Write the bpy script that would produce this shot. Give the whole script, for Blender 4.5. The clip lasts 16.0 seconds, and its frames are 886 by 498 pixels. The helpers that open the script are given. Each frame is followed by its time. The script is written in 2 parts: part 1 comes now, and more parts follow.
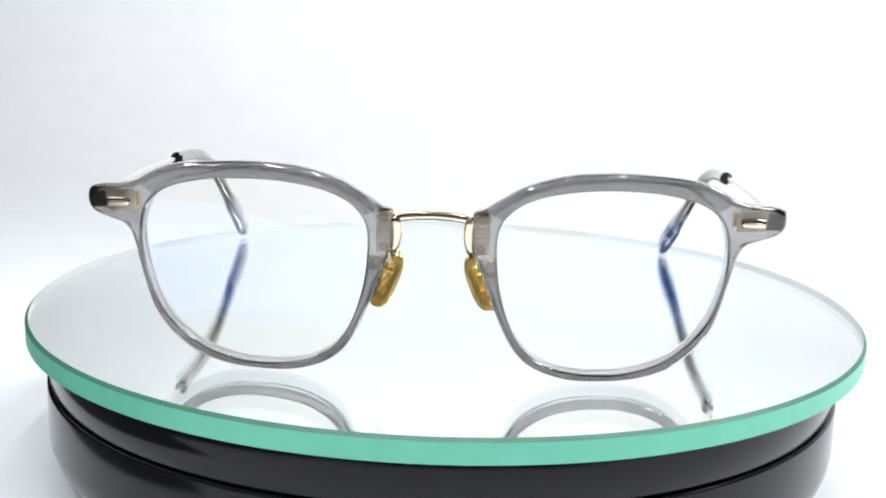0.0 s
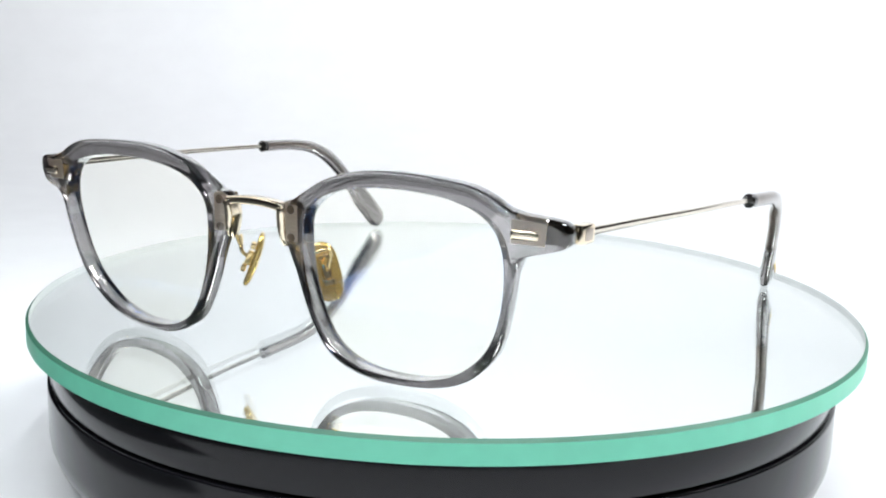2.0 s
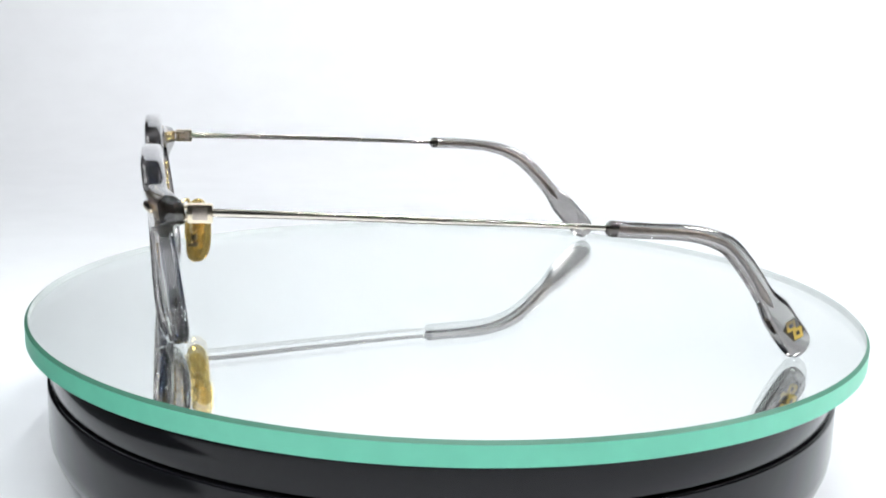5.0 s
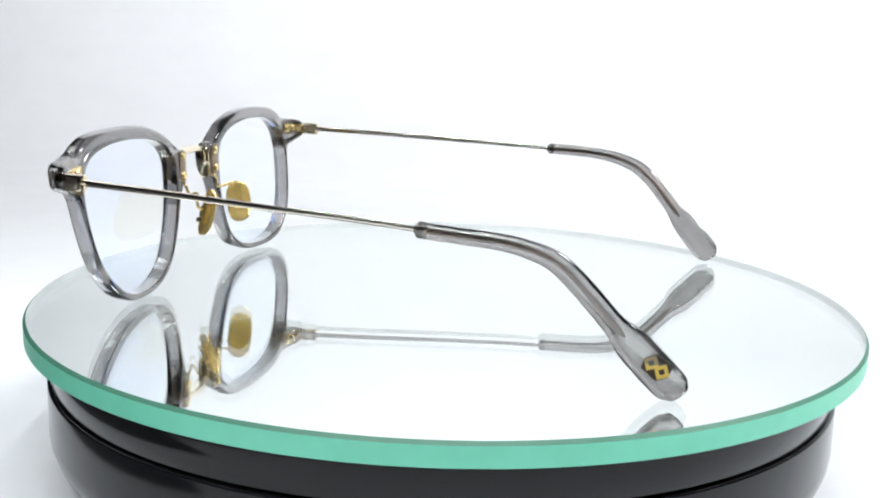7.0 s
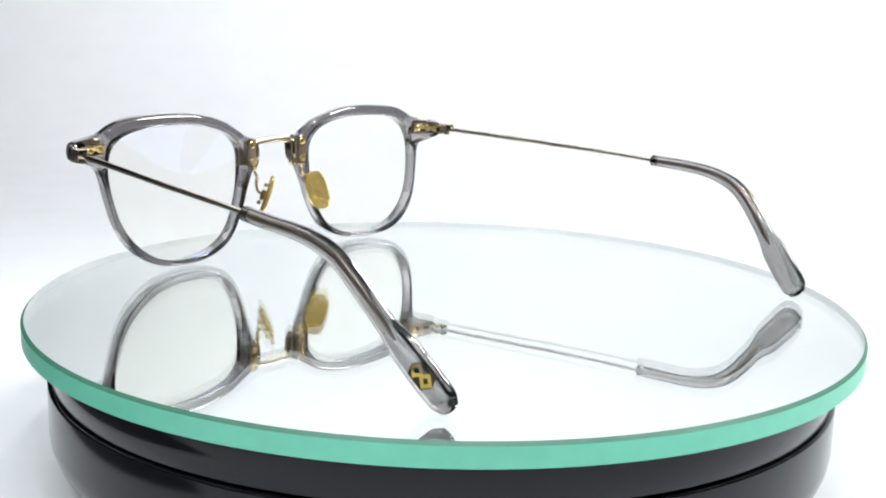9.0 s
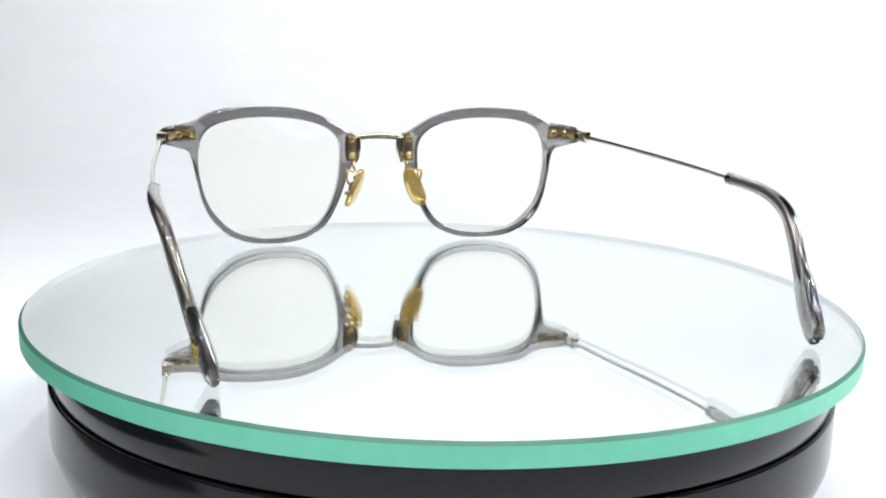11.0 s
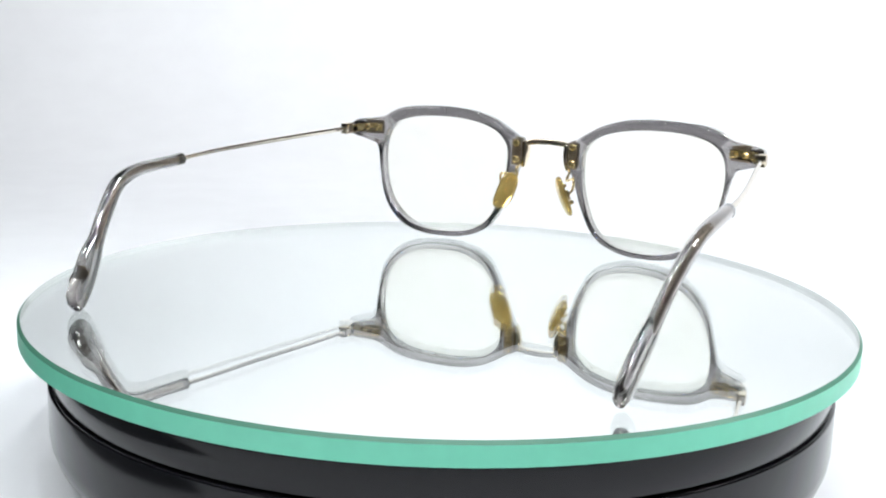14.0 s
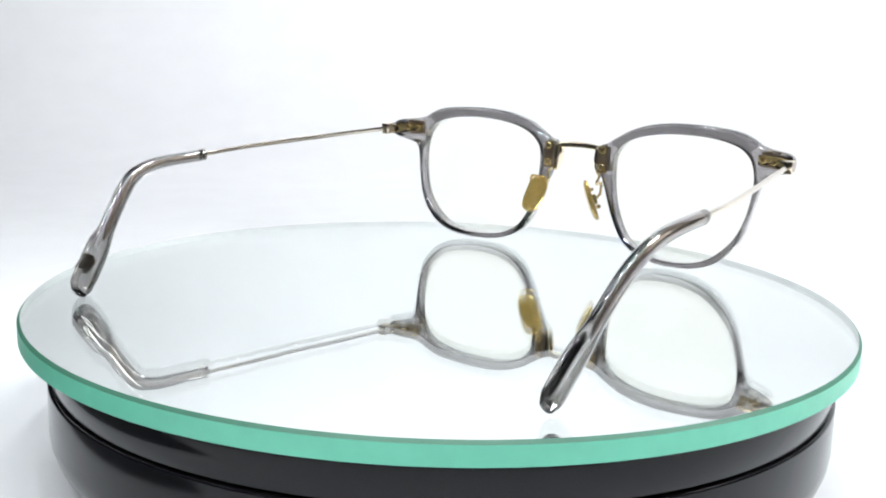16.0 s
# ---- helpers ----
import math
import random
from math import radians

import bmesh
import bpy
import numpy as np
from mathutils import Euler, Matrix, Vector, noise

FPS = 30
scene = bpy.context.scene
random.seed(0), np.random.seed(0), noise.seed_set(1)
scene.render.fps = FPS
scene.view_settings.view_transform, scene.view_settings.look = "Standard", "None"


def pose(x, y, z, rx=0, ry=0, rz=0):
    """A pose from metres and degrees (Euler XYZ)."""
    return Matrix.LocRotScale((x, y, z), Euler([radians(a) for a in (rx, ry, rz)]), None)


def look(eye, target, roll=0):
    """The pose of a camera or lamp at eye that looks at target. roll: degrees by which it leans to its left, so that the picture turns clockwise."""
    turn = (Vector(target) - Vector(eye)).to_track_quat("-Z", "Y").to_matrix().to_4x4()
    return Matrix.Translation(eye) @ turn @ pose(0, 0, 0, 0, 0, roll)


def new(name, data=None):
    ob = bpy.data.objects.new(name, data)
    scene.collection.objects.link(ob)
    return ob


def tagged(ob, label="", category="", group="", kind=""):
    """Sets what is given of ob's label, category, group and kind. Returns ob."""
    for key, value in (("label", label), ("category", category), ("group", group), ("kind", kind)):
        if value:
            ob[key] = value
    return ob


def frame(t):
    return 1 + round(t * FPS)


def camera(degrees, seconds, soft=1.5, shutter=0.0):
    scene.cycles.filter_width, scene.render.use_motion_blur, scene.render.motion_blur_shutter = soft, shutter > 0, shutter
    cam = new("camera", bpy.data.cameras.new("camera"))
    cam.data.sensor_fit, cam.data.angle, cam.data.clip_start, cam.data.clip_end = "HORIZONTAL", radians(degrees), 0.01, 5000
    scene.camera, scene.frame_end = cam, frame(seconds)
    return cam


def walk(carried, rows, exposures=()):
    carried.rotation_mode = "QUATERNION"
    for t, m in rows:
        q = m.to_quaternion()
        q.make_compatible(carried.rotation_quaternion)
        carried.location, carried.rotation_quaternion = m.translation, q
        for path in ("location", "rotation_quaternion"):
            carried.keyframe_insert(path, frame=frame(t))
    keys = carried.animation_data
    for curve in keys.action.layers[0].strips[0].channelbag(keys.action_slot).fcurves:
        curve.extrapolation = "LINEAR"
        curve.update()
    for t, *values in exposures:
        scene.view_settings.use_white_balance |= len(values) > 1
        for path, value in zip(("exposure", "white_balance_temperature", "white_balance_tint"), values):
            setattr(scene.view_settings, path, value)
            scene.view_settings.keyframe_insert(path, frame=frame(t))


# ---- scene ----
# ---- camera: a fixed tripod shot, 43.7 degrees across ----
cam = camera(43.66, 16.0, soft=2.0)
EYE = Vector((0.0, -0.300, 0.0745))
YAW, PITCH, ROLL = radians(-0.13), radians(11.68), 1.72
AIM = EYE + Vector((math.sin(YAW) * math.cos(PITCH), math.cos(YAW) * math.cos(PITCH), -math.sin(PITCH)))
walk(cam, [(0.0, look(EYE, AIM, ROLL)), (16.0, look(EYE, AIM, ROLL))])

# ---- light: a white product table under a soft key and ceiling spots, plus unseen fills ----
scene.view_settings.exposure = -0.19
world = bpy.data.worlds.new("room_light")
scene.world = world
world.use_nodes = True
world.node_tree.nodes["Background"].inputs[0].default_value = (0.93, 0.96, 1.0, 1)
world.node_tree.nodes["Background"].inputs[1].default_value = 0.1


def area(name, eye, target, size, watts, colour=(1, 1, 1), disk=False, size_y=None):
    lamp = bpy.data.lights.new(name, "AREA")
    lamp.shape = "DISK" if disk else "RECTANGLE"
    lamp.size, lamp.size_y = size, size_y or size
    lamp.energy, lamp.color = watts, colour
    ob = new(name, lamp)
    ob.matrix_world = look(Vector(eye), Vector(target))
    return ob


area("softbox_key", (1.05, 0.2, 1.15), (0.47, 0.48, 0.12), 0.45, 11.4, (0.975, 0.975, 0.98)).data.spread = radians(125)
# three fills with no real source, added to lift the backdrop and left paper
area("fill_top", (0.05, -0.05, 1.1), (-0.1, 0.82, 0.6), 0.25, 4.05, (0.97, 0.975, 0.995)).data.spread = radians(80)
area("fill_left", (-0.75, 0.0, 1.0), (-0.3, 0.82, 0.3), 0.3, 1.15, (0.96, 0.97, 0.995))
area("table_fill", (-0.55, 0.15, 0.5), (-0.27, -0.02, -0.05), 0.36, 0.7, (0.96, 0.975, 0.99))
for sx in (-0.54, -0.18, 0.18, 0.54):
    for sy in (-0.85, -0.48, -0.12):
        area("ceiling_lamp", (sx, sy, 1.25), (sx * 0.3, sy * 0.3, 0.0), 0.045, 0.18, (0.945, 0.975, 1.0), disk=True).data.spread = radians(50)


# ---- materials ----
def material(name):
    m = bpy.data.materials.new(name)
    m.use_nodes = True
    nt = m.node_tree
    b = nt.nodes["Principled BSDF"]
    return m, nt, b


def mottle(nt, b, colour, scale, amount, bump=0.0, bump_scale=None, rough=0.0):
    """Uneven colour at two scales, uneven gloss, and fine relief."""
    co = nt.nodes.new("ShaderNodeTexCoord")
    n1, n2 = nt.nodes.new("ShaderNodeTexNoise"), nt.nodes.new("ShaderNodeTexNoise")
    n1.inputs["Scale"].default_value, n2.inputs["Scale"].default_value = scale, scale * 9
    for n in (n1, n2):
        n.inputs["Detail"].default_value = 4
        nt.links.new(co.outputs["Object"], n.inputs["Vector"])
    add = nt.nodes.new("ShaderNodeMath")
    add.operation = "ADD"
    nt.links.new(n1.outputs["Fac"], add.inputs[0])
    nt.links.new(n2.outputs["Fac"], add.inputs[1])
    mapr = nt.nodes.new("ShaderNodeMapRange")
    mapr.inputs["From Min"].default_value, mapr.inputs["From Max"].default_value = 0.6, 1.4
    nt.links.new(add.outputs[0], mapr.inputs["Value"])
    mix = nt.nodes.new("ShaderNodeMix")
    mix.data_type = "RGBA"
    mix.inputs["A"].default_value = (*[c * (1 - amount) for c in colour], 1)
    mix.inputs["B"].default_value = (*[min(1, c * (1 + amount)) for c in colour], 1)
    nt.links.new(mapr.outputs["Result"], mix.inputs["Factor"])
    nt.links.new(mix.outputs["Result"], b.inputs["Base Color"])
    if rough:
        r0 = b.inputs["Roughness"].default_value
        mr = nt.nodes.new("ShaderNodeMapRange")
        mr.inputs["To Min"].default_value, mr.inputs["To Max"].default_value = max(0, r0 - rough), r0 + rough
        nt.links.new(n2.outputs["Fac"], mr.inputs["Value"])
        nt.links.new(mr.outputs["Result"], b.inputs["Roughness"])
    if bump:
        n3 = nt.nodes.new("ShaderNodeTexNoise")
        n3.inputs["Scale"].default_value = bump_scale or scale * 20
        nt.links.new(co.outputs["Object"], n3.inputs["Vector"])
        bp = nt.nodes.new("ShaderNodeBump")
        bp.inputs["Strength"].default_value = bump
        bp.inputs["Distance"].default_value = 0.0004
        nt.links.new(n3.outputs["Fac"], bp.inputs["Height"])
        nt.links.new(bp.outputs["Normal"], b.inputs["Normal"])


def plain(name, colour, rough, metal=0.0, amount=0.06, scale=60.0, bump=0.0, ior=1.5, coat=0.0, rough_var=0.0):
    m, nt, b = material(name)
    b.inputs["Roughness"].default_value, b.inputs["Metallic"].default_value = rough, metal
    b.inputs["IOR"].default_value, b.inputs["Coat Weight"].default_value = ior, coat
    mottle(nt, b, colour, scale, amount, bump, rough=rough_var)
    return m


def clear(name, colour, ior=1.49, rough=0.0, amount=0.05, scale=40.0, polish=0.0):
    m, nt, b = material(name)
    b.inputs["Transmission Weight"].default_value = 1.0
    b.inputs["IOR"].default_value, b.inputs["Roughness"].default_value = ior, rough
    b.inputs["Coat Weight"].default_value, b.inputs["Coat IOR"].default_value, b.inputs["Coat Roughness"].default_value = polish, 1.7, 0.05
    mottle(nt, b, colour, scale, amount)
    return m


def thin_lens(name, tint):
    """A coated ophthalmic lens: clear and faintly yellow, as its coating throws back some blue."""
    m = bpy.data.materials.new(name)
    m.use_nodes = True
    nt = m.node_tree
    nt.nodes.clear()
    out = nt.nodes.new("ShaderNodeOutputMaterial")
    tr, gl = nt.nodes.new("ShaderNodeBsdfTransparent"), nt.nodes.new("ShaderNodeBsdfGlossy")
    tr.inputs["Color"].default_value = (*tint, 1)
    gl.inputs["Color"].default_value = (0.012, 0.05, 0.165, 1)
    gl.inputs["Roughness"].default_value = 0.0
    mix = nt.nodes.new("ShaderNodeAddShader")
    nt.links.new(tr.outputs[0], mix.inputs[0])
    nt.links.new(gl.outputs[0], mix.inputs[1])
    nt.links.new(mix.outputs[0], out.inputs["Surface"])
    return m


M_PAPER = plain("white_paper", (0.816, 0.838, 0.862), 0.85, amount=0.03, scale=4.0, bump=0.15)
M_WALL = plain("room_wall_paint", (0.09, 0.09, 0.095), 0.8, amount=0.05, scale=3.0, bump=0.2)
M_WALL_PALE = plain("pale_wall_paint", (0.42, 0.42, 0.43), 0.8, amount=0.05, scale=3.0, bump=0.2)
M_TABLE = plain("grey_table_laminate", (0.05, 0.053, 0.058), 0.5, amount=0.15, scale=12.0)
M_BLACK = plain("black_gloss_plastic", (0.006, 0.006, 0.008), 0.12, amount=0.2, scale=30.0, rough_var=0.04, ior=1.36)
M_RUBBER = plain("black_rubber", (0.01, 0.01, 0.01), 0.6, amount=0.2)
M_GLASS = clear("clear_plate_glass", (0.93, 0.98, 0.965), ior=1.52, amount=0.005)
M_MIRROR = plain("mirror_silvering", (0.98, 0.98, 0.975), 0.0, metal=1.0, amount=0.004)
M_EDGE = plain("green_glass_edge", (0.19, 0.70, 0.49), 0.35, amount=0.06, scale=25.0)
M_FROST = plain("frosted_glass", (0.43, 0.465, 0.465), 0.6, amount=0.02, scale=30.0)
# green glass bevel; its dark reflection is put into the colour
M_BEVEL = plain("green_glass_bevel_dark_tint", (0.05, 0.20, 0.13), 0.45, amount=0.1, scale=25.0)
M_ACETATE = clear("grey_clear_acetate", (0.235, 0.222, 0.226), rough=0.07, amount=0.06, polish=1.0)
# lighter copies of the same acetate, for where light crosses less of it
M_ACETATE_THIN = clear("grey_clear_acetate_thin_tint", (0.50, 0.485, 0.485), rough=0.07, amount=0.06, polish=1.0)
M_ACETATE_SKIN = clear("grey_clear_acetate_skin_tint", (0.80, 0.775, 0.765), rough=0.07, amount=0.04, polish=1.0)
M_TIP = clear("pale_grey_acetate", (0.41, 0.395, 0.39), rough=0.07, amount=0.06, polish=1.0)
M_LENS = thin_lens("coated_lens", (0.995, 0.988, 0.935))
M_SILVER = plain("pale_gold_plating", (0.95, 0.835, 0.64), 0.12, metal=1.0, amount=0.06, scale=200, rough_var=0.04)
M_WIRE = plain("pale_champagne_plating", (0.86, 0.80, 0.70), 0.13, metal=1.0, amount=0.08, scale=200, rough_var=0.04)
M_SATIN = plain("satin_gold_underlay", (0.88, 0.79, 0.65), 0.5, metal=0.55, amount=0.08, scale=250, rough_var=0.08)
M_GOLD = plain("yellow_gold_plating", (0.93, 0.74, 0.38), 0.24, metal=1.0, amount=0.08, scale=200, rough_var=0.05)
M_CORE = plain("engraved_core_wire", (0.60, 0.53, 0.46), 0.3, metal=1.0, amount=0.25, scale=500)
M_BRONZE = plain("dark_bronze_plate", (0.27, 0.21, 0.15), 0.3, metal=0.9, amount=0.2, scale=400)
M_EDGE_LINE = plain("dark_glass_edge_line", (0.16, 0.21, 0.2), 0.5, amount=0.08, scale=60.0)
M_PAD = plain("golden_nose_pad", (0.98, 0.70, 0.23), 0.17, metal=0.5, amount=0.1, scale=150, coat=1.0, rough_var=0.05)
M_PAD.node_tree.nodes["Principled BSDF"].inputs["Transmission Weight"].default_value = 0.6
M_FOIL = plain("matt_gold_foil", (0.78, 0.56, 0.13), 0.42, metal=0.35, amount=0.12, scale=300)
M_DARK = plain("dark_brown_inlay", (0.05, 0.035, 0.02), 0.3, amount=0.2, scale=300)

MM = 0.001


# ---- mesh helpers ----
def mesh_from(bm, name, mat, smooth=True):
    bmesh.ops.recalc_face_normals(bm, faces=bm.faces)
    me = bpy.data.meshes.new(name)
    bm.to_mesh(me)
    bm.free()
    me.materials.append(mat)
    if smooth:
        me.shade_smooth()
        me.set_sharp_from_angle(angle=radians(50))
    return me


def part(name, bm, mat, parent, label="", smooth=True):
    ob = new(name, mesh_from(bm, name, mat, smooth))
    ob.parent = parent
    if label:
        ob["label"] = label
    return ob


def spline(points, n, closed=False):
    """Catmull-Rom curve through points, n samples."""
    p = [np.array(q, float) for q in points]
    k = len(p)
    spans = k if closed else k - 1
    out = []
    for i in range(n):
        u = i / n * spans if closed else i / (n - 1) * spans
        j = min(int(u), spans - 1)
        f = u - j
        if closed:
            a, b, c, d = p[(j - 1) % k], p[j], p[(j + 1) % k], p[(j + 2) % k]
        else:
            b, c = p[j], p[j + 1]
            a = p[j - 1] if j else 2 * b - c
            d = p[j + 2] if j + 2 < k else 2 * c - b
        out.append(0.5 * (2 * b + (c - a) * f + (2 * a - 5 * b + 4 * c - d) * f * f + (3 * b - a - 3 * c + d) * f ** 3))
    return np.array(out)


def skin(bm, rings, close_ring=True, close_loop=False, caps=True):
    """Quads between rings of points (mm)."""
    vs = [[bm.verts.new(Vector(p) * MM) for p in r] for r in rings]
    n = len(vs[0])
    m = len(vs)
    for i in range(m if close_loop else m - 1):
        a, b = vs[i], vs[(i + 1) % m]
        for j in range(n if close_ring else n - 1):
            k = (j + 1) % n
            bm.faces.new((a[j], a[k], b[k], b[j]))
    if caps and not close_loop and close_ring:
        bm.faces.new(vs[0][::-1])
        bm.faces.new(vs[-1])
    return bm


def rod(path, ru, rv, side=(1, 0, 0), seg=14, power=1.0, bm=None, dome=True):
    """A solid rod along path (mm): half width ru in the plane of the bend, half thickness rv along side."""
    path = np.array(path, float)
    n = len(path)
    ru, rv = np.broadcast_to(ru, n).astype(float), np.broadcast_to(rv, n).astype(float)
    tan = np.gradient(path, axis=0)
    tan /= np.linalg.norm(tan, axis=1)[:, None]
    rings = []
    s0 = np.array(side, float)

    def ring(c, t, a, b):
        s = s0 - t * (s0 @ t)
        s /= np.linalg.norm(s)
        u = np.cross(t, s)
        out = []
        for i in range(seg):
            w = 2 * math.pi * i / seg
            cw, sw = math.cos(w), math.sin(w)
            out.append(c + u * a * math.copysign(abs(cw) ** power, cw) + s * b * math.copysign(abs(sw) ** power, sw))
        return out

    if dome:
        for k in (84, 68, 52, 36, 18):
            q = math.radians(k)
            rings.append(ring(path[0] - tan[0] * min(ru[0], rv[0]) * math.sin(q), tan[0], ru[0] * math.cos(q), rv[0] * math.cos(q)))
    for c, t, a, b in zip(path, tan, ru, rv):
        rings.append(ring(c, t, a, b))
    if dome:
        for k in (18, 36, 52, 68, 84):
            q = math.radians(k)
            rings.append(ring(path[-1] + tan[-1] * min(ru[-1], rv[-1]) * math.sin(q), tan[-1], ru[-1] * math.cos(q), rv[-1] * math.cos(q)))
    return skin(bm or bmesh.new(), rings)


def block(size, m, bevel=0.2, bm=None, segs=2):
    """A bevelled block of size (mm) under the matrix m (mm)."""
    b = bmesh.new()
    bmesh.ops.create_cube(b, size=1.0, matrix=Matrix.Diagonal((*size, 1)))
    if bevel:
        bmesh.ops.bevel(b, geom=b.edges[:], offset=bevel, segments=segs, affect="EDGES", profile=0.6)
    bmesh.ops.transform(b, matrix=Matrix.Scale(MM, 4) @ m, verts=b.verts)
    if bm is None:
        return b
    me = bpy.data.meshes.new("tmp")
    b.to_mesh(me)
    b.free()
    bm.from_mesh(me)
    bpy.data.meshes.remove(me)
    return bm


def lathe(profile, seg=96, closed=True, centre=(0, 0)):
    """A turned solid from (radius, z) in mm."""
    bm = bmesh.new()
    rings = []
    for i in range(seg):
        a = 2 * math.pi * i / seg
        rings.append([(centre[0] + r * math.cos(a), centre[1] + r * math.sin(a), z) for r, z in profile])
    vs = [[bm.verts.new(Vector(p) * MM) for p in r] for r in rings]
    n = len(profile)
    for i in range(seg):
        a, b = vs[i], vs[(i + 1) % seg]
        for j in range(n if closed else n - 1):
            k = (j + 1) % n
            bm.faces.new((a[j], b[j], b[k], a[k]))
    return bm


def along(p, z_axis, x_hint=(0, 0, 1)):
    """A matrix (mm) at p whose z points along z_axis and whose x lies towards x_hint."""
    z = Vector(z_axis).normalized()
    x = Vector(x_hint)
    x = (x - z * x.dot(z)).normalized()
    y = z.cross(x)
    return Matrix(((x.x, y.x, z.x, p[0]), (x.y, y.y, z.y, p[1]), (x.z, y.z, z.z, p[2]), (0, 0, 0, 1)))


def screw(p, axis, r, h, mat, parent, name="screw"):
    """A domed screw head with a slot ring, standing on p along axis."""
    m = along(p, axis)
    prof = [(0.02, h), (r * 0.45, h * 0.95), (r * 0.5, h * 0.72), (r * 0.62, h * 0.72), (r * 0.7, h * 0.92), (r * 0.95, h * 0.6), (r, 0), (0.02, 0)]
    bm = lathe(prof, 20)
    bmesh.ops.transform(bm, matrix=Matrix.Scale(MM, 4) @ m @ Matrix.Scale(1 / MM, 4), verts=bm.verts)
    return part(name, bm, mat, parent)


# ---- the place: seamless white backdrop and plain walls that close the room ----
BASE_Z = -46.0


def backdrop():
    bm = bmesh.new()
    prof = [(-365.0, BASE_Z), (-270.0, BASE_Z), (-180.0, BASE_Z), (-120.0, BASE_Z), (-55.0, BASE_Z), (0.0, BASE_Z), (150.0, BASE_Z), (300.0, BASE_Z), (520.0, BASE_Z)]
    for k in range(1, 31):
        a = math.radians(90 * k / 30)
        prof.append((520 + 300 * math.sin(a), BASE_Z + 300 * (1 - math.cos(a))))
    prof += [(820.0, 254.0 + 23.3 * k) for k in range(1, 21)]
    xs = np.linspace(-1300, 1300, 105)

    def across(x, y):
        # the left edge of the paper runs askew past the stand
        left = -112 - 0.43 * max(0.0, min(y, 820.0) + 120)
        return left + (x + 1300) / 2600 * (1300 - left)

    def waved(x, y, z):
        # faint slack waves where the paper hangs
        w = min(1.0, max(0.0, (y - 250) / 250))
        d = w * (1.1 * noise.noise(Vector((x, y + z, 3)) / 110) + 0.5 * noise.noise(Vector((x, y + z, 9)) / 45))
        return (x, y - d, z + 0.6 * d)

    rings = [[waved(across(x, y), y, z) for y, z in prof] for x in xs]
    skin(bm, rings, close_ring=False)
    ob = new("backdrop", mesh_from(bm, "backdrop", M_PAPER))
    tagged(ob, "seamless white paper sweep behind and under the stand", "backdrop", kind="structure")
    ob.modifiers.new("thickness", "SOLIDIFY").thickness = 0.0012
    return ob


def slab(name, size, at, mat, label):
    ob = new(name, mesh_from(block(size, Matrix.Translation(at), 0), name, mat, False))
    return tagged(ob, label, name.split("_")[0], kind="structure")


backdrop()
slab("paper_sheet", (350, 365, 0.4), (-25, -309, BASE_Z + 1.2), M_PAPER, "white paper sheet lying in front of the stand")
slab("floor", (4400, 4400, 60), (0, 0, -880), M_WALL, "plain grey studio floor")
slab("table_top", (2000, 1500, 30), (0, 0, BASE_Z - 17.5), M_TABLE, "dark grey table under the paper sweep")
slab("ceiling", (4400, 4400, 60), (0, 0, 2170), M_WALL, "plain grey studio ceiling")
slab("wall_south", (4400, 60, 3000), (0, -2170, 640), M_WALL_PALE, "plain grey painted studio wall")
slab("wall_north", (4400, 60, 3000), (0, 2170, 640), M_WALL, "plain grey painted studio wall")
slab("wall_east", (60, 4280, 3000), (2170, 0, 640), M_WALL, "plain grey painted studio wall")
slab("wall_west", (60, 4280, 3000), (-2170, 0, 640), M_WALL, "plain grey painted studio wall")


def turntable_base():
    """The black motor housing under the mirror disc."""
    root = new("turntable_base")
    tagged(root, "round glossy black plastic turntable housing on white paper", "turntable")
    root.location = (0, 0, BASE_Z * MM)
    up = -BASE_Z

    def shift(p):
        return [(r, z + up) for r, z in p]
    platter = [(0.5, -5.5), (98.0, -5.5), (103.0, -5.6), (104.2, -6.0), (104.6, -6.9), (104.6, -15.9), (104.45, -16.15), (104.0, -16.25), (60.0, -16.25), (0.5, -16.1)]
    part("platter", lathe(shift(platter), 160), M_BLACK, root, "glossy black rotating platter rim")
    seam = [(50.0, -15.6), (102.6, -15.6), (102.6, -17.4), (50.0, -17.4)]
    part("seam", lathe(shift(seam), 128), M_RUBBER, root, "dark shadow gap under the platter")
    body = [(0.5, -16.75), (104.2, -16.7), (104.9, -16.8), (105.15, -17.05), (105.2, -17.4), (105.2, -29.0)]
    for k in range(1, 9):
        a = math.radians(90 * k / 8)
        body.append((105.2 - 16 + 16 * math.cos(a), -29 - 14 * math.sin(a)))
    body += [(80.0, -43.0), (0.5, -43.0)]
    part("housing", lathe(shift(body), 160), M_BLACK, root, "glossy black housing with rounded lower edge")
    for k in range(4):
        a = math.radians(45 + 90 * k)
        foot = lathe([(0.1, 0.2), (7, 0.2), (7.5, 0.8), (7.5, 3.4), (0.1, 3.4)], 24, centre=(70 * math.cos(a), 70 * math.sin(a)))
        part("foot", foot, M_RUBBER, root)
    return root


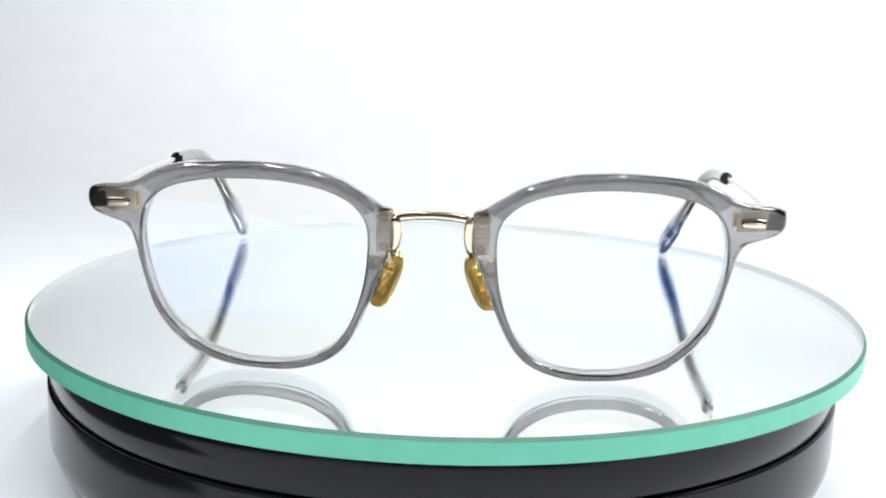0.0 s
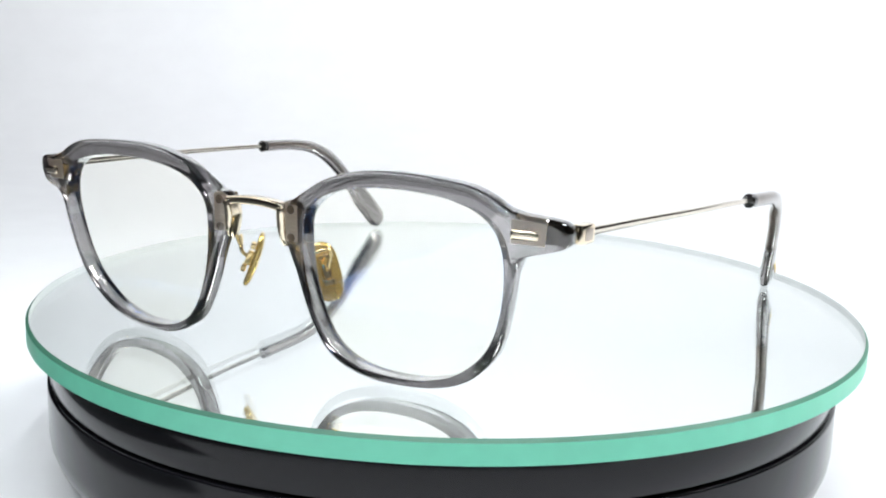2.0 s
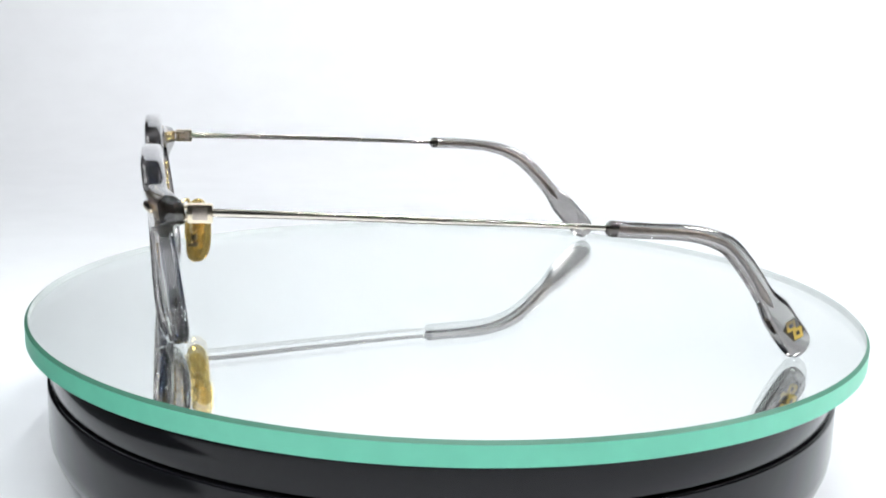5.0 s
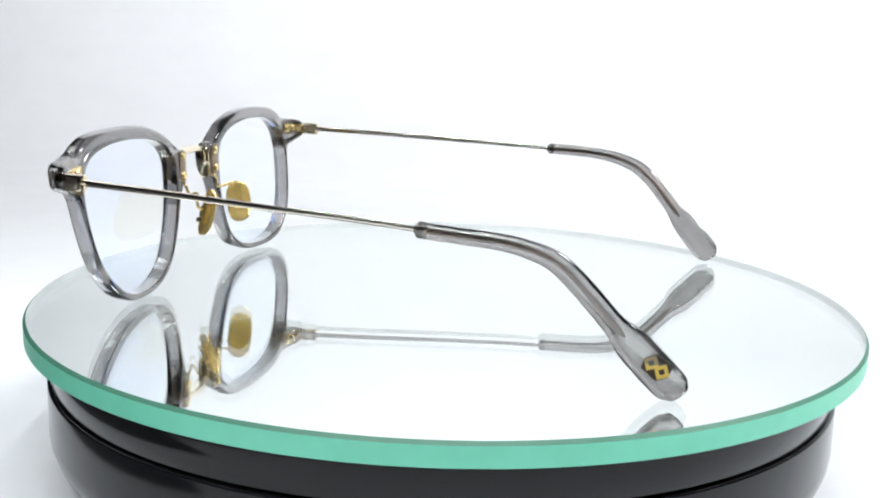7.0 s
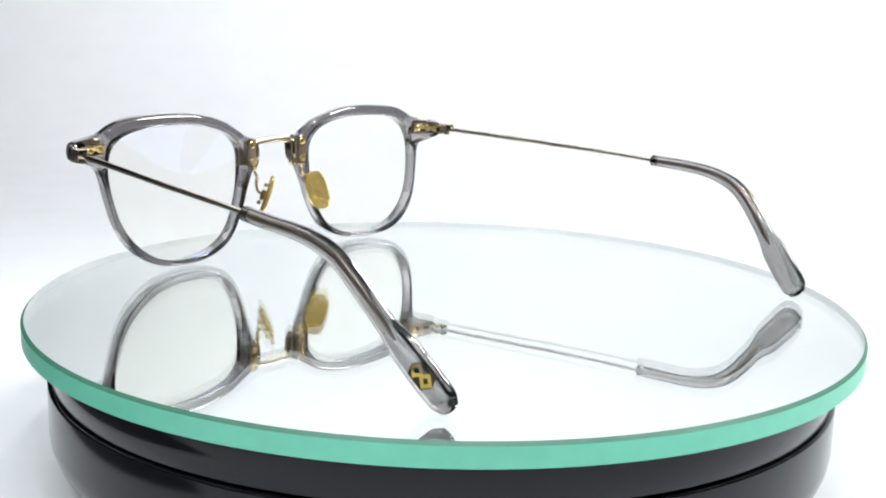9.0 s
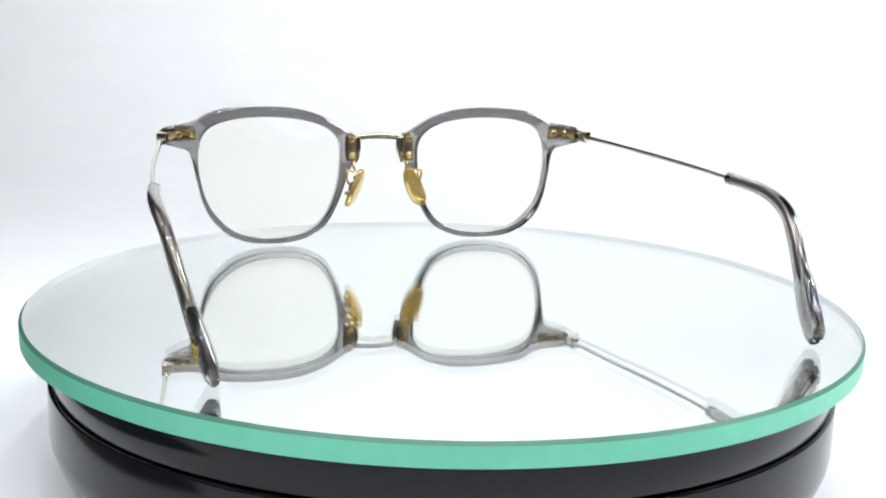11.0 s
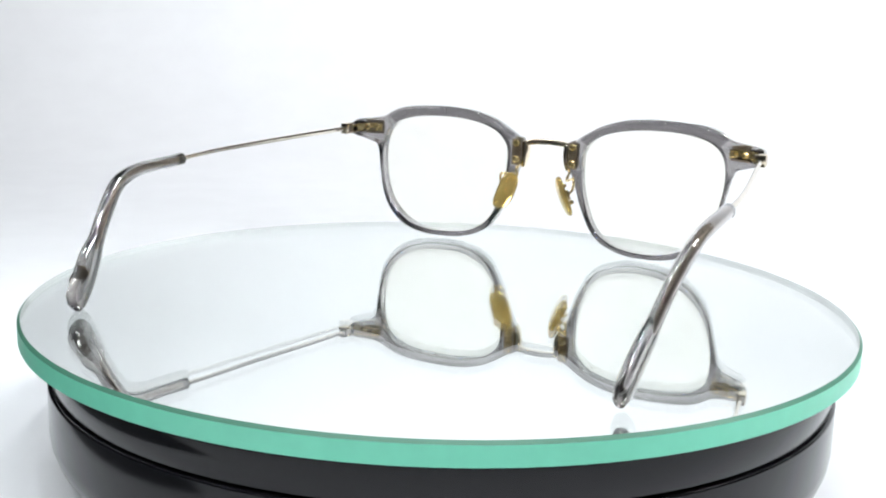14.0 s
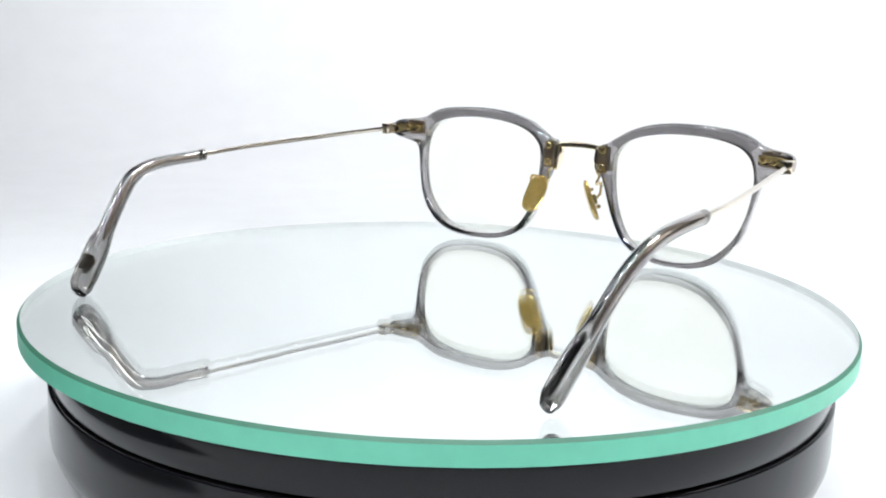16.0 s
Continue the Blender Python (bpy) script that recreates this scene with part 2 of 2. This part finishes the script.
def mirror_disc():
    """Plate glass silvered on its back, with a ground green edge."""
    root = new("mirror_disc")
    tagged(root, "round thick mirror disc with pale green glass edge", "mirror")
    R, T, e, seg = 110.6, 5.3, 0.75, 256

    def ring(r, z):
        return [(r * math.cos(2 * math.pi * i / seg), r * math.sin(2 * math.pi * i / seg), z) for i in range(seg)]

    def band(rings):
        """Rings from the top down, faces turned outwards."""
        bm = bmesh.new()
        vs = [[bm.verts.new(Vector(p) * MM) for p in r] for r in rings]
        for a, b in zip(vs, vs[1:]):
            for j in range(seg):
                k = (j + 1) % seg
                bm.faces.new((a[j], b[j], b[k], a[k]))
        return bm

    def glass(name, bm, mat, label):
        me = bpy.data.meshes.new(name)
        bm.to_mesh(me)
        bm.free()
        me.materials.append(mat)
        me.shade_smooth()
        me.set_sharp_from_angle(angle=radians(20))
        ob = new(name, me)
        ob.parent, ob["label"] = root, label
        return ob
    top = bmesh.new()
    top.faces.new([top.verts.new(Vector(p) * MM) for p in ring(R - e, 0.0)])
    glass("glass_face", top, M_GLASS, "clear polished glass face").visible_shadow = False
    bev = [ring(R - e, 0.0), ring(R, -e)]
    glass("bevel", band(bev), M_BEVEL, "polished bevel, its dark reflection painted in")
    glass("ground_edge", band([ring(R, -e), ring(R, -T + 0.25), ring(R - 0.25, -T)]), M_EDGE, "pale green ground glass edge")
    glass("inner_edge", band([ring(R - e, -T + 0.6), ring(R - e, -1.1)]), M_FROST, "frosted inner side of the glass edge")
    # edge lines seen through the glass, their dark internal reflection painted on the wall
    for lo, hi in ((-1.1, -0.02), (-T, -T + 0.6)):
        glass("arris", band([ring(R - e, lo), ring(R - e, hi)]), M_EDGE_LINE, "thin dark band painted for the arris line seen through the glass")
    part("silvering", lathe([(0.2, -T), (R - e, -T), (R - e, -T - 0.12), (0.2, -T - 0.12)], seg), M_MIRROR, root, "silvered mirror back")
    return root


# ---- the eyeglasses (local axes in mm: x to one temple, y backwards, z up) ----
OUTER = [(8.2, 36.0), (8.4, 31.5), (8.8, 27.4), (11.0, 21.7), (13.6, 14.3), (17.4, 6.9), (21.8, 2.9), (28.5, 0.5), (36.0, 0.0), (44.0, 0.7),
         (50.9, 3.3), (56.2, 8.2), (59.2, 14.0), (61.2, 22.5), (62.5, 28.8), (64.4, 31.7), (67.6, 33.1), (70.5, 34.3), (71.4, 36.4), (70.9, 38.7),
         (69.0, 39.6), (64.5, 40.0), (61.1, 40.8), (57.6, 42.8), (53.0, 44.4), (45.0, 45.2), (36.0, 45.4), (27.1, 44.6), (19.3, 42.3), (14.0, 39.3), (10.6, 37.1)]
INNER = [(13.4, 26.5), (13.7, 33.0), (16.7, 37.2), (21.7, 39.8), (28.5, 41.3), (36.3, 41.9), (45.3, 41.6), (52.2, 40.3), (56.5, 38.3), (59.2, 35.0),
         (60.4, 29.5), (60.0, 22.5), (58.0, 15.0), (54.3, 9.2), (48.4, 4.4), (41.5, 2.2), (35.6, 1.8), (30.0, 2.2), (25.0, 3.5), (20.3, 6.5), (16.9, 11.5), (14.4, 19.0)]


def front(x, z, d):
    """A point of the front, d mm behind its leaning face; the lugs sweep back."""
    wrap = 0.028 * max(0.0, abs(x) - 60.0) ** 2
    # the rims bow: upright and forward by the nose, leaning and set back towards the lugs
    f = min(1.0, max(0.0, (abs(x) - 13.0) / 45.0))
    f = f * f * (3 - 2 * f)
    lean, ahead = math.tan(radians(2.6 + 5.0 * f)), 79.7 - 0.8 * f
    up = 0.6 * (1 - z / 45.0)
    return np.array((x * (0.9965 + wrap / 221.0), (35.0 - z) * lean - ahead + wrap + d, z + up - wrap * (74.5 - z) / 222.0))


def rim_curves(side):
    inner = spline(INNER, 400, True)
    ang = np.unwrap(np.arctan2(inner[:, 1] - 22, inner[:, 0] - 36.8))
    outer = spline(OUTER, 220, True)
    oang = np.arctan2(outer[:, 1] - 22, outer[:, 0] - 36.8)
    pairs = []
    for o, a in zip(outer, oang):
        k = np.argmin(np.abs((ang - a + np.pi) % (2 * np.pi) - np.pi))
        pairs.append((o, inner[k]))
    return [(np.array((side * o[0], o[1])), np.array((side * i[0], i[1]))) for o, i in pairs]


def rim(side, parent):
    rings = []
    D = 4.7
    widths = []
    for o, i in rim_curves(side):
        w = np.linalg.norm(o - i)
        u = (o - i) / w
        widths.append(w)
        r, q = min(1.5, w * 0.6), 1.35
        ri = min(0.55, w * 0.25)
        prof = [(ri - ri * math.cos(radians(a)), ri - ri * math.sin(radians(a))) for a in (0, 30, 60, 90)]
        for k in range(6):
            a = math.radians(18 * k)
            prof.append((w - r + r * math.sin(a), q - q * math.cos(a)))
        for k in range(6):
            a = math.radians(18 * k)
            prof.append((w - r + r * math.cos(a), D - q + q * math.sin(a)))
        prof += [(ri - ri * math.sin(radians(a)), D - ri + ri * math.cos(radians(a))) for a in (0, 30, 60, 90)] + [(0, D * 0.62), (0, D * 0.36)]
        rings.append([front(*(i + u * s), d) for s, d in prof])
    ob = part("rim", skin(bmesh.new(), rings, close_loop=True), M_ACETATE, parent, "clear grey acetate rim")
    # short light paths, through walls and over sunk plates, are painted as lighter tints
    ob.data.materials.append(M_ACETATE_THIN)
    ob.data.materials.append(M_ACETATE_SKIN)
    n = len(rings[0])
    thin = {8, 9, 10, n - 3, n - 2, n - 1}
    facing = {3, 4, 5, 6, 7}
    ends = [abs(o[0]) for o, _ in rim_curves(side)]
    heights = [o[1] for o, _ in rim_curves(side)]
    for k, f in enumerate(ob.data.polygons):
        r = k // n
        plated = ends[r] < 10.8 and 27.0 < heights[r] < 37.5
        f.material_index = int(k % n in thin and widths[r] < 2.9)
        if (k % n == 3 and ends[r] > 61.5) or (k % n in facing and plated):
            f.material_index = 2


def lens(side, parent):
    """A thin curved lens held in the middle of the rim."""
    edge = spline(INNER, 120, True)
    c = np.array((36.8, 22.0))
    bm = bmesh.new()
    rows = []
    for f in (1.006, 0.85, 0.65, 0.42, 0.2):
        ring = []
        for p in edge:
            q = c + (p - c) * f
            bulge = -1.5 * (1 - f * f)
            v = front(q[0], q[1], 2.0 + bulge)
            ring.append(bm.verts.new(Vector((side * q[0] * 0.9965, v[1], v[2])) * MM))
        rows.append(ring)
    n = len(edge)
    for a, b in zip(rows, rows[1:]):
        for j in range(n):
            k = (j + 1) % n
            bm.faces.new((a[j], a[k], b[k], b[j]))
    bm.faces.new(rows[-1])
    ob = part("lens", bm, M_LENS, parent, "clear coated lens with a faint warm tint")
    ob.visible_shadow = False


def bridge(parent):
    """Metal saddle between the rims: a shallow bar with two flat legs."""
    bm = bmesh.new()
    bar = [(-8.0, 33.7), (-7.2, 34.7), (-5.0, 35.2), (0.0, 35.5), (5.0, 35.2), (7.2, 34.7), (8.0, 33.7)]
    pts = [front(x, z, 1.7) for x, z in spline(bar, 41)]
    rod(pts, [0.95] * 41, 1.5, side=(0, 1, 0), power=0.5, bm=bm, dome=False)
    for s in (-1, 1):
        leg = [front(s * 7.5, 34.6, 2.0), front(s * 7.3, 32.0, 2.2), front(s * 7.45, 29.5, 2.3), front(s * 7.9, 27.0, 2.4)]
        rod(spline(leg, 12), [1.05] * 6 + [0.98, 0.92, 0.85, 0.8, 0.76, 0.72], [2.1] * 8 + [2.0, 1.9, 1.7, 1.4], side=(0, 1, 0), power=0.5, bm=bm)
    return part("bridge", bm, M_SILVER, parent, "pale gold metal bridge")


def nose_pad(side, parent):
    c = np.array((side * 10.0, -67.0, 19.4))
    axis = np.array((side * 0.37, -0.05, -0.93))
    axis /= np.linalg.norm(axis)
    nrm = np.array((-side * 0.82, 0.57, 0.0))
    nrm -= axis * (nrm @ axis)
    nrm /= np.linalg.norm(nrm)
    wid = np.cross(nrm, axis)
    rings = []
    L, Wd, Th = 6.8, 3.65, 0.95
    for k in range(1, 16):
        u = -math.cos(math.pi * k / 16)
        half = (1 - abs(u) ** 3.6) ** 0.5
        ring = []
        for j in range(18):
            a = 2 * math.pi * j / 18
            ca, sa = math.cos(a), math.sin(a)
            ring.append(c + axis * L * u + wid * Wd * half * math.copysign(abs(ca) ** 0.8, ca) + nrm * Th * (half ** 0.6) * math.copysign(abs(sa) ** 0.75, sa) - nrm * 0.5 * u * u)
        rings.append(ring)
    pad = part("nose_pad", skin(bmesh.new(), rings), M_PAD, parent, "translucent golden amber nose pad")
    back = c - nrm * 1.1
    bm = bmesh.new()
    arm = [front(side * 8.6, 28.0, 3.6), front(side * 9.4, 26.0, 5.2), front(side * 8.9, 23.6, 6.0), back - nrm * 2.4 + np.array((0, 0, 4.5)), back - nrm * 2.2 + np.array((0, 0, 1.0)), back]
    rod(spline(arm, 26), 0.45, 0.45, bm=bm, seg=8)
    part("pad_arm", bm, M_GOLD, pad, "fine yellow gold pad arm")
    box = block((3.4, 2.0, 1.5), along(c - nrm * 1.5, nrm, axis), 0.5)
    block((1.4, 3.0, 1.2), along(c - nrm * 2.0 + axis * 2.6, nrm, axis), 0.4, box)
    block((1.2, 2.6, 1.0), along(c - nrm * 1.6 - axis * 3.2, nrm, axis), 0.35, box)
    part("pad_box", box, M_GOLD, pad)


def bracket(side, parent):
    """The bridge's plate on the rear of the rim, with two screws and a ribbed inlay."""
    p0 = front(side * 10.0, 31.7, 4.55)
    plate = part("bracket", block((3.2, 0.9, 8.8), Matrix.Translation(p0), 0.25), M_BRONZE, parent, "dark bronze bracket plate")
    for z in (34.7, 29.2):
        p = front(side * 10.0, z, 4.95)
        screw(p, (0, 1, 0.1), 1.3, 0.7, M_GOLD, plate)
    inlay = block((2.9, 0.5, 7.8), Matrix.Translation(front(side * 10.1, 31.8, 1.5)), 0.15)
    for k in range(4):
        block((2.5, 0.3, 0.45), Matrix.Translation(front(side * 10.1, 33.4 - 1.05 * k, 1.15)), 0.1, inlay, 1)
    part("inlay", inlay, M_SATIN, plate, "ribbed metal inlay seen through the acetate")
    for z in (34.8, 28.7):
        pin = lathe([(0.02, 0.5), (0.4, 0.5), (0.5, 0.3), (0.9, 0.3), (0.95, 0.0), (0.02, 0.0)], 16)
        m = along(front(side * 10.1, z, 1.25), (0, -1, -0.14))
        bmesh.ops.transform(pin, matrix=Matrix.Scale(MM, 4) @ m @ Matrix.Scale(1 / MM, 4), verts=pin.verts)
        part("rivet", pin, M_BRONZE, plate, "small round rivet head")


def lug_fittings(side, parent):
    """Front rivet bar and rear hinge plate on one lug."""
    riv = bmesh.new()
    path = [front(side * x, 36.2, -0.1) for x in np.linspace(62.7, 66.6, 9)]
    rod(path, 0.95, 0.55, side=(0, 1, 0), bm=riv)
    r = part("front_rivet", riv, M_SILVER, parent, "pale gold capsule rivet")
    groove = bmesh.new()
    rod([front(side * x, 36.3, -0.62) for x in np.linspace(62.9, 66.4, 6)], 0.16, 0.14, side=(0, 1, 0), bm=groove, seg=8)
    part("groove", groove, M_CORE, r)
    seat = bmesh.new()
    rod([front(side * x, 36.5, 2.1) for x in np.linspace(61.6, 67.4, 8)], 2.3, 0.25, side=(0, 1, 0), power=0.3, bm=seat, dome=False)
    part("rivet_seat", seat, M_SATIN, r, "plate under the rivet seen through acetate")
    hp = bmesh.new()
    path = [front(side * x, 36.6, 4.75) for x in np.linspace(61.2, 69.3, 9)]
    rod(path, 1.5, 0.45, side=(0, 1, 0), power=0.35, bm=hp, dome=False)
    plate = part("hinge_plate", hp, M_GOLD, parent, "yellow gold hinge plate with two screws")
    for x in (62.8, 66.0):
        screw(front(side * x, 36.6, 5.15), (-side * 0.1, 1, 0.1), 1.15, 0.6, M_GOLD, plate)
    core = bmesh.new()
    rod([front(side * x, 36.6, 3.1) for x in np.linspace(67.2, 70.9, 6)], 1.9, 0.9, side=(0, 1, 0), power=0.4, bm=core, dome=False)
    part("hinge_core", core, M_DARK, plate, "dark hinge block sunk in the lug")
    for dz in (-1.05, 1.05):
        bm = block((2.6, 3.4, 0.9), Matrix.Translation((side * 70.6, -70.0, 36.1 + dz)), 0.3)
        part("knuckle", bm, M_SILVER, plate)


# the two tips are bent slightly unlike
TIPS = {1: [(79.0, 15.4, 32.8), (79.5, 23.8, 32.3), (79.5, 31.6, 31.8), (79.1, 37.4, 30.7), (78.4, 42.7, 28.6), (77.4, 47.0, 24.8), (76.4, 50.8, 20.6),
            (75.1, 54.8, 15.9), (74.0, 58.3, 12.1), (72.8, 61.8, 8.2), (71.8, 64.8, 5.0), (71.2, 66.9, 2.9), (70.8, 67.8, 1.9)],
        -1: [(78.6, 15.4, 33.2), (78.6, 24.3, 32.9), (78.3, 32.5, 32.3), (77.8, 38.8, 31.1), (77.2, 44.6, 28.8), (76.1, 49.3, 25.3), (75.0, 53.3, 21.1),
             (73.9, 57.3, 16.4), (73.1, 60.7, 12.6), (72.1, 64.2, 8.7), (71.5, 67.1, 5.5), (71.1, 69.0, 3.5), (70.9, 69.8, 2.5)]}
TIP_W = [1.75, 1.75, 1.8, 1.95, 2.2, 2.35, 2.4, 2.55, 3.7, 3.9, 3.9, 3.65, 2.8]
TIP_T = [1.7, 1.7, 1.7, 1.65, 1.6, 1.6, 1.55, 1.6, 1.75, 1.85, 1.85, 1.7, 1.3]


def temple(side, parent):
    flip = np.array((side, 1, 1))
    TIP = TIPS[side]
    pivot = along((side * 71.9, -68.6, 36.1), (0.06 * side, 1, -0.02)) @ Matrix.Rotation(radians(90), 4, "X")
    hinge = part("hinge_block", block((3.8, 5.0, 2.7), pivot, 0.5), M_SILVER, parent, "pale gold hinge block")
    part("hinge_inset", block((2.5, 3.0, 2.9), pivot, 0.2), M_CORE, hinge, "brown inset panel of the hinge")
    wire = spline([(71.9, -66.4, 36.1), (74.2, -45, 35.5), (76.9, -20, 34.6), (78.35, 0, 33.85), (TIP[0][0], 16.5, TIP[0][2])], 40) * flip
    arm = part("temple", rod(wire, np.linspace(0.85, 0.6, 40), np.linspace(0.6, 0.55, 40), power=0.7), M_WIRE, parent, "slim pale gold metal temple")
    path = spline(TIP, 56) * flip
    wr = spline([(w, t) for w, t in zip(TIP_W, TIP_T)], 56)
    tip = part("temple_tip", rod(path, wr[:, 0], wr[:, 1], seg=22, power=0.9), M_TIP, arm, "clear grey acetate temple tip")
    core = spline(TIP[:8] + [tuple(0.4 * np.array(TIP[7]) + 0.6 * np.array(TIP[8]))], 54) * flip
    cr = np.concatenate([np.full(34, 0.5), np.linspace(0.5, 0.75, 12), np.linspace(0.75, 0.25, 8)])
    part("core_wire", rod(core, cr, 0.45, seg=10), M_CORE, arm, "engraved metal core inside the tip")
    mouth = np.array(TIP[0])
    collar = rod([(mouth + (-0.05, -0.6, 0.05)) * flip, (mouth + (0.05, 0.8, -0.05)) * flip], 1.8, 1.75, seg=20, dome=False)
    part("collar", collar, M_TIP, arm)
    if side > 0:
        # emblem: two linked gold squares on a dark six-sided plate
        t = np.array(TIP[9]) - np.array(TIP[7])
        t /= np.linalg.norm(t)
        c = np.array((72.2, 63.3, 7.4)) + np.array((1.9, 0.3, 0.3))
        m = along(c, (0.97, 0.2, 0.1), t)
        bm = bmesh.new()
        hexa = [(3.2, 0.4), (2.1, 2.4), (-2.0, 2.0), (-3.2, -0.4), (-2.1, -2.4), (2.0, -2.0)]
        skin(bm, [[m @ Vector((x, y, z)) for x, y in hexa] for z in (-0.1, 0.12)])
        plate = part("emblem", bm, M_DARK, tip, "dark plate with a gold geometric emblem", False)
        for cx, cy in ((-1.4, -0.15), (1.4, 0.15)):
            sq = bmesh.new()
            for a, b, w, h in ((0, 0.92, 2.6, 0.76), (0, -0.92, 2.6, 0.76), (0.92, 0, 0.76, 1.1), (-0.92, 0, 0.76, 1.1)):
                block((w, h, 0.16), m @ Matrix.Translation((cx, cy, 0.2)) @ Matrix.Rotation(radians(62), 4, "Z") @ Matrix.Translation((a, b, 0)), 0.04, sq, 1)
            part("gold_square", sq, M_FOIL, plate, "", False)


def eyeglasses():
    root = new("eyeglasses")
    tagged(root, "clear grey acetate eyeglasses with pale gold metal bridge and temples", "eyeglasses")
    for side in (-1, 1):
        rim(side, root)
        lens(side, root)
        bracket(side, root)
        nose_pad(side, root)
        lug_fittings(side, root)
        temple(side, root)
    bridge(root)
    return root


BASE = turntable_base()
DISC = mirror_disc()
GLASSES = eyeglasses()

# degrees turned, every half second, until the table stops
TURN = [(0.0, 0.0), (0.5, -7.29), (1.0, -14.64), (1.5, -22.02), (2.0, -29.42), (2.5, -36.80), (3.0, -44.20), (3.5, -51.55), (4.0, -58.88), (4.5, -66.2), (5.0, -73.6),
        (5.5, -81.0), (6.0, -88.4), (6.5, -95.72), (7.0, -102.80), (7.5, -109.80), (8.0, -116.85), (8.5, -124.00), (9.0, -131.20), (9.5, -138.4), (10.0, -145.6),
        (10.5, -152.85), (11.0, -160.1), (11.5, -167.34), (12.0, -174.55), (12.5, -181.72), (13.0, -188.90), (13.5, -196.05), (14.0, -203.23), (14.5, -210.40),
        (14.6, -211.84), (14.7, -211.88), (16.0, -211.88)]


def motions():
    glasses, disc = [], []
    for t, a in TURN:
        c, s = math.cos(radians(a)), math.sin(radians(a))
        glasses.append((t, pose(-0.00027 * c, -0.00027 * s, 0.0, 0, 0, a - 1.78)))
        disc.append((t, pose(0.0006 * c - 0.0008 * s, 0.0006 * s + 0.0008 * c, 0.0, 0, 0, a)))
    walk(GLASSES, glasses)
    walk(DISC, disc)


motions()
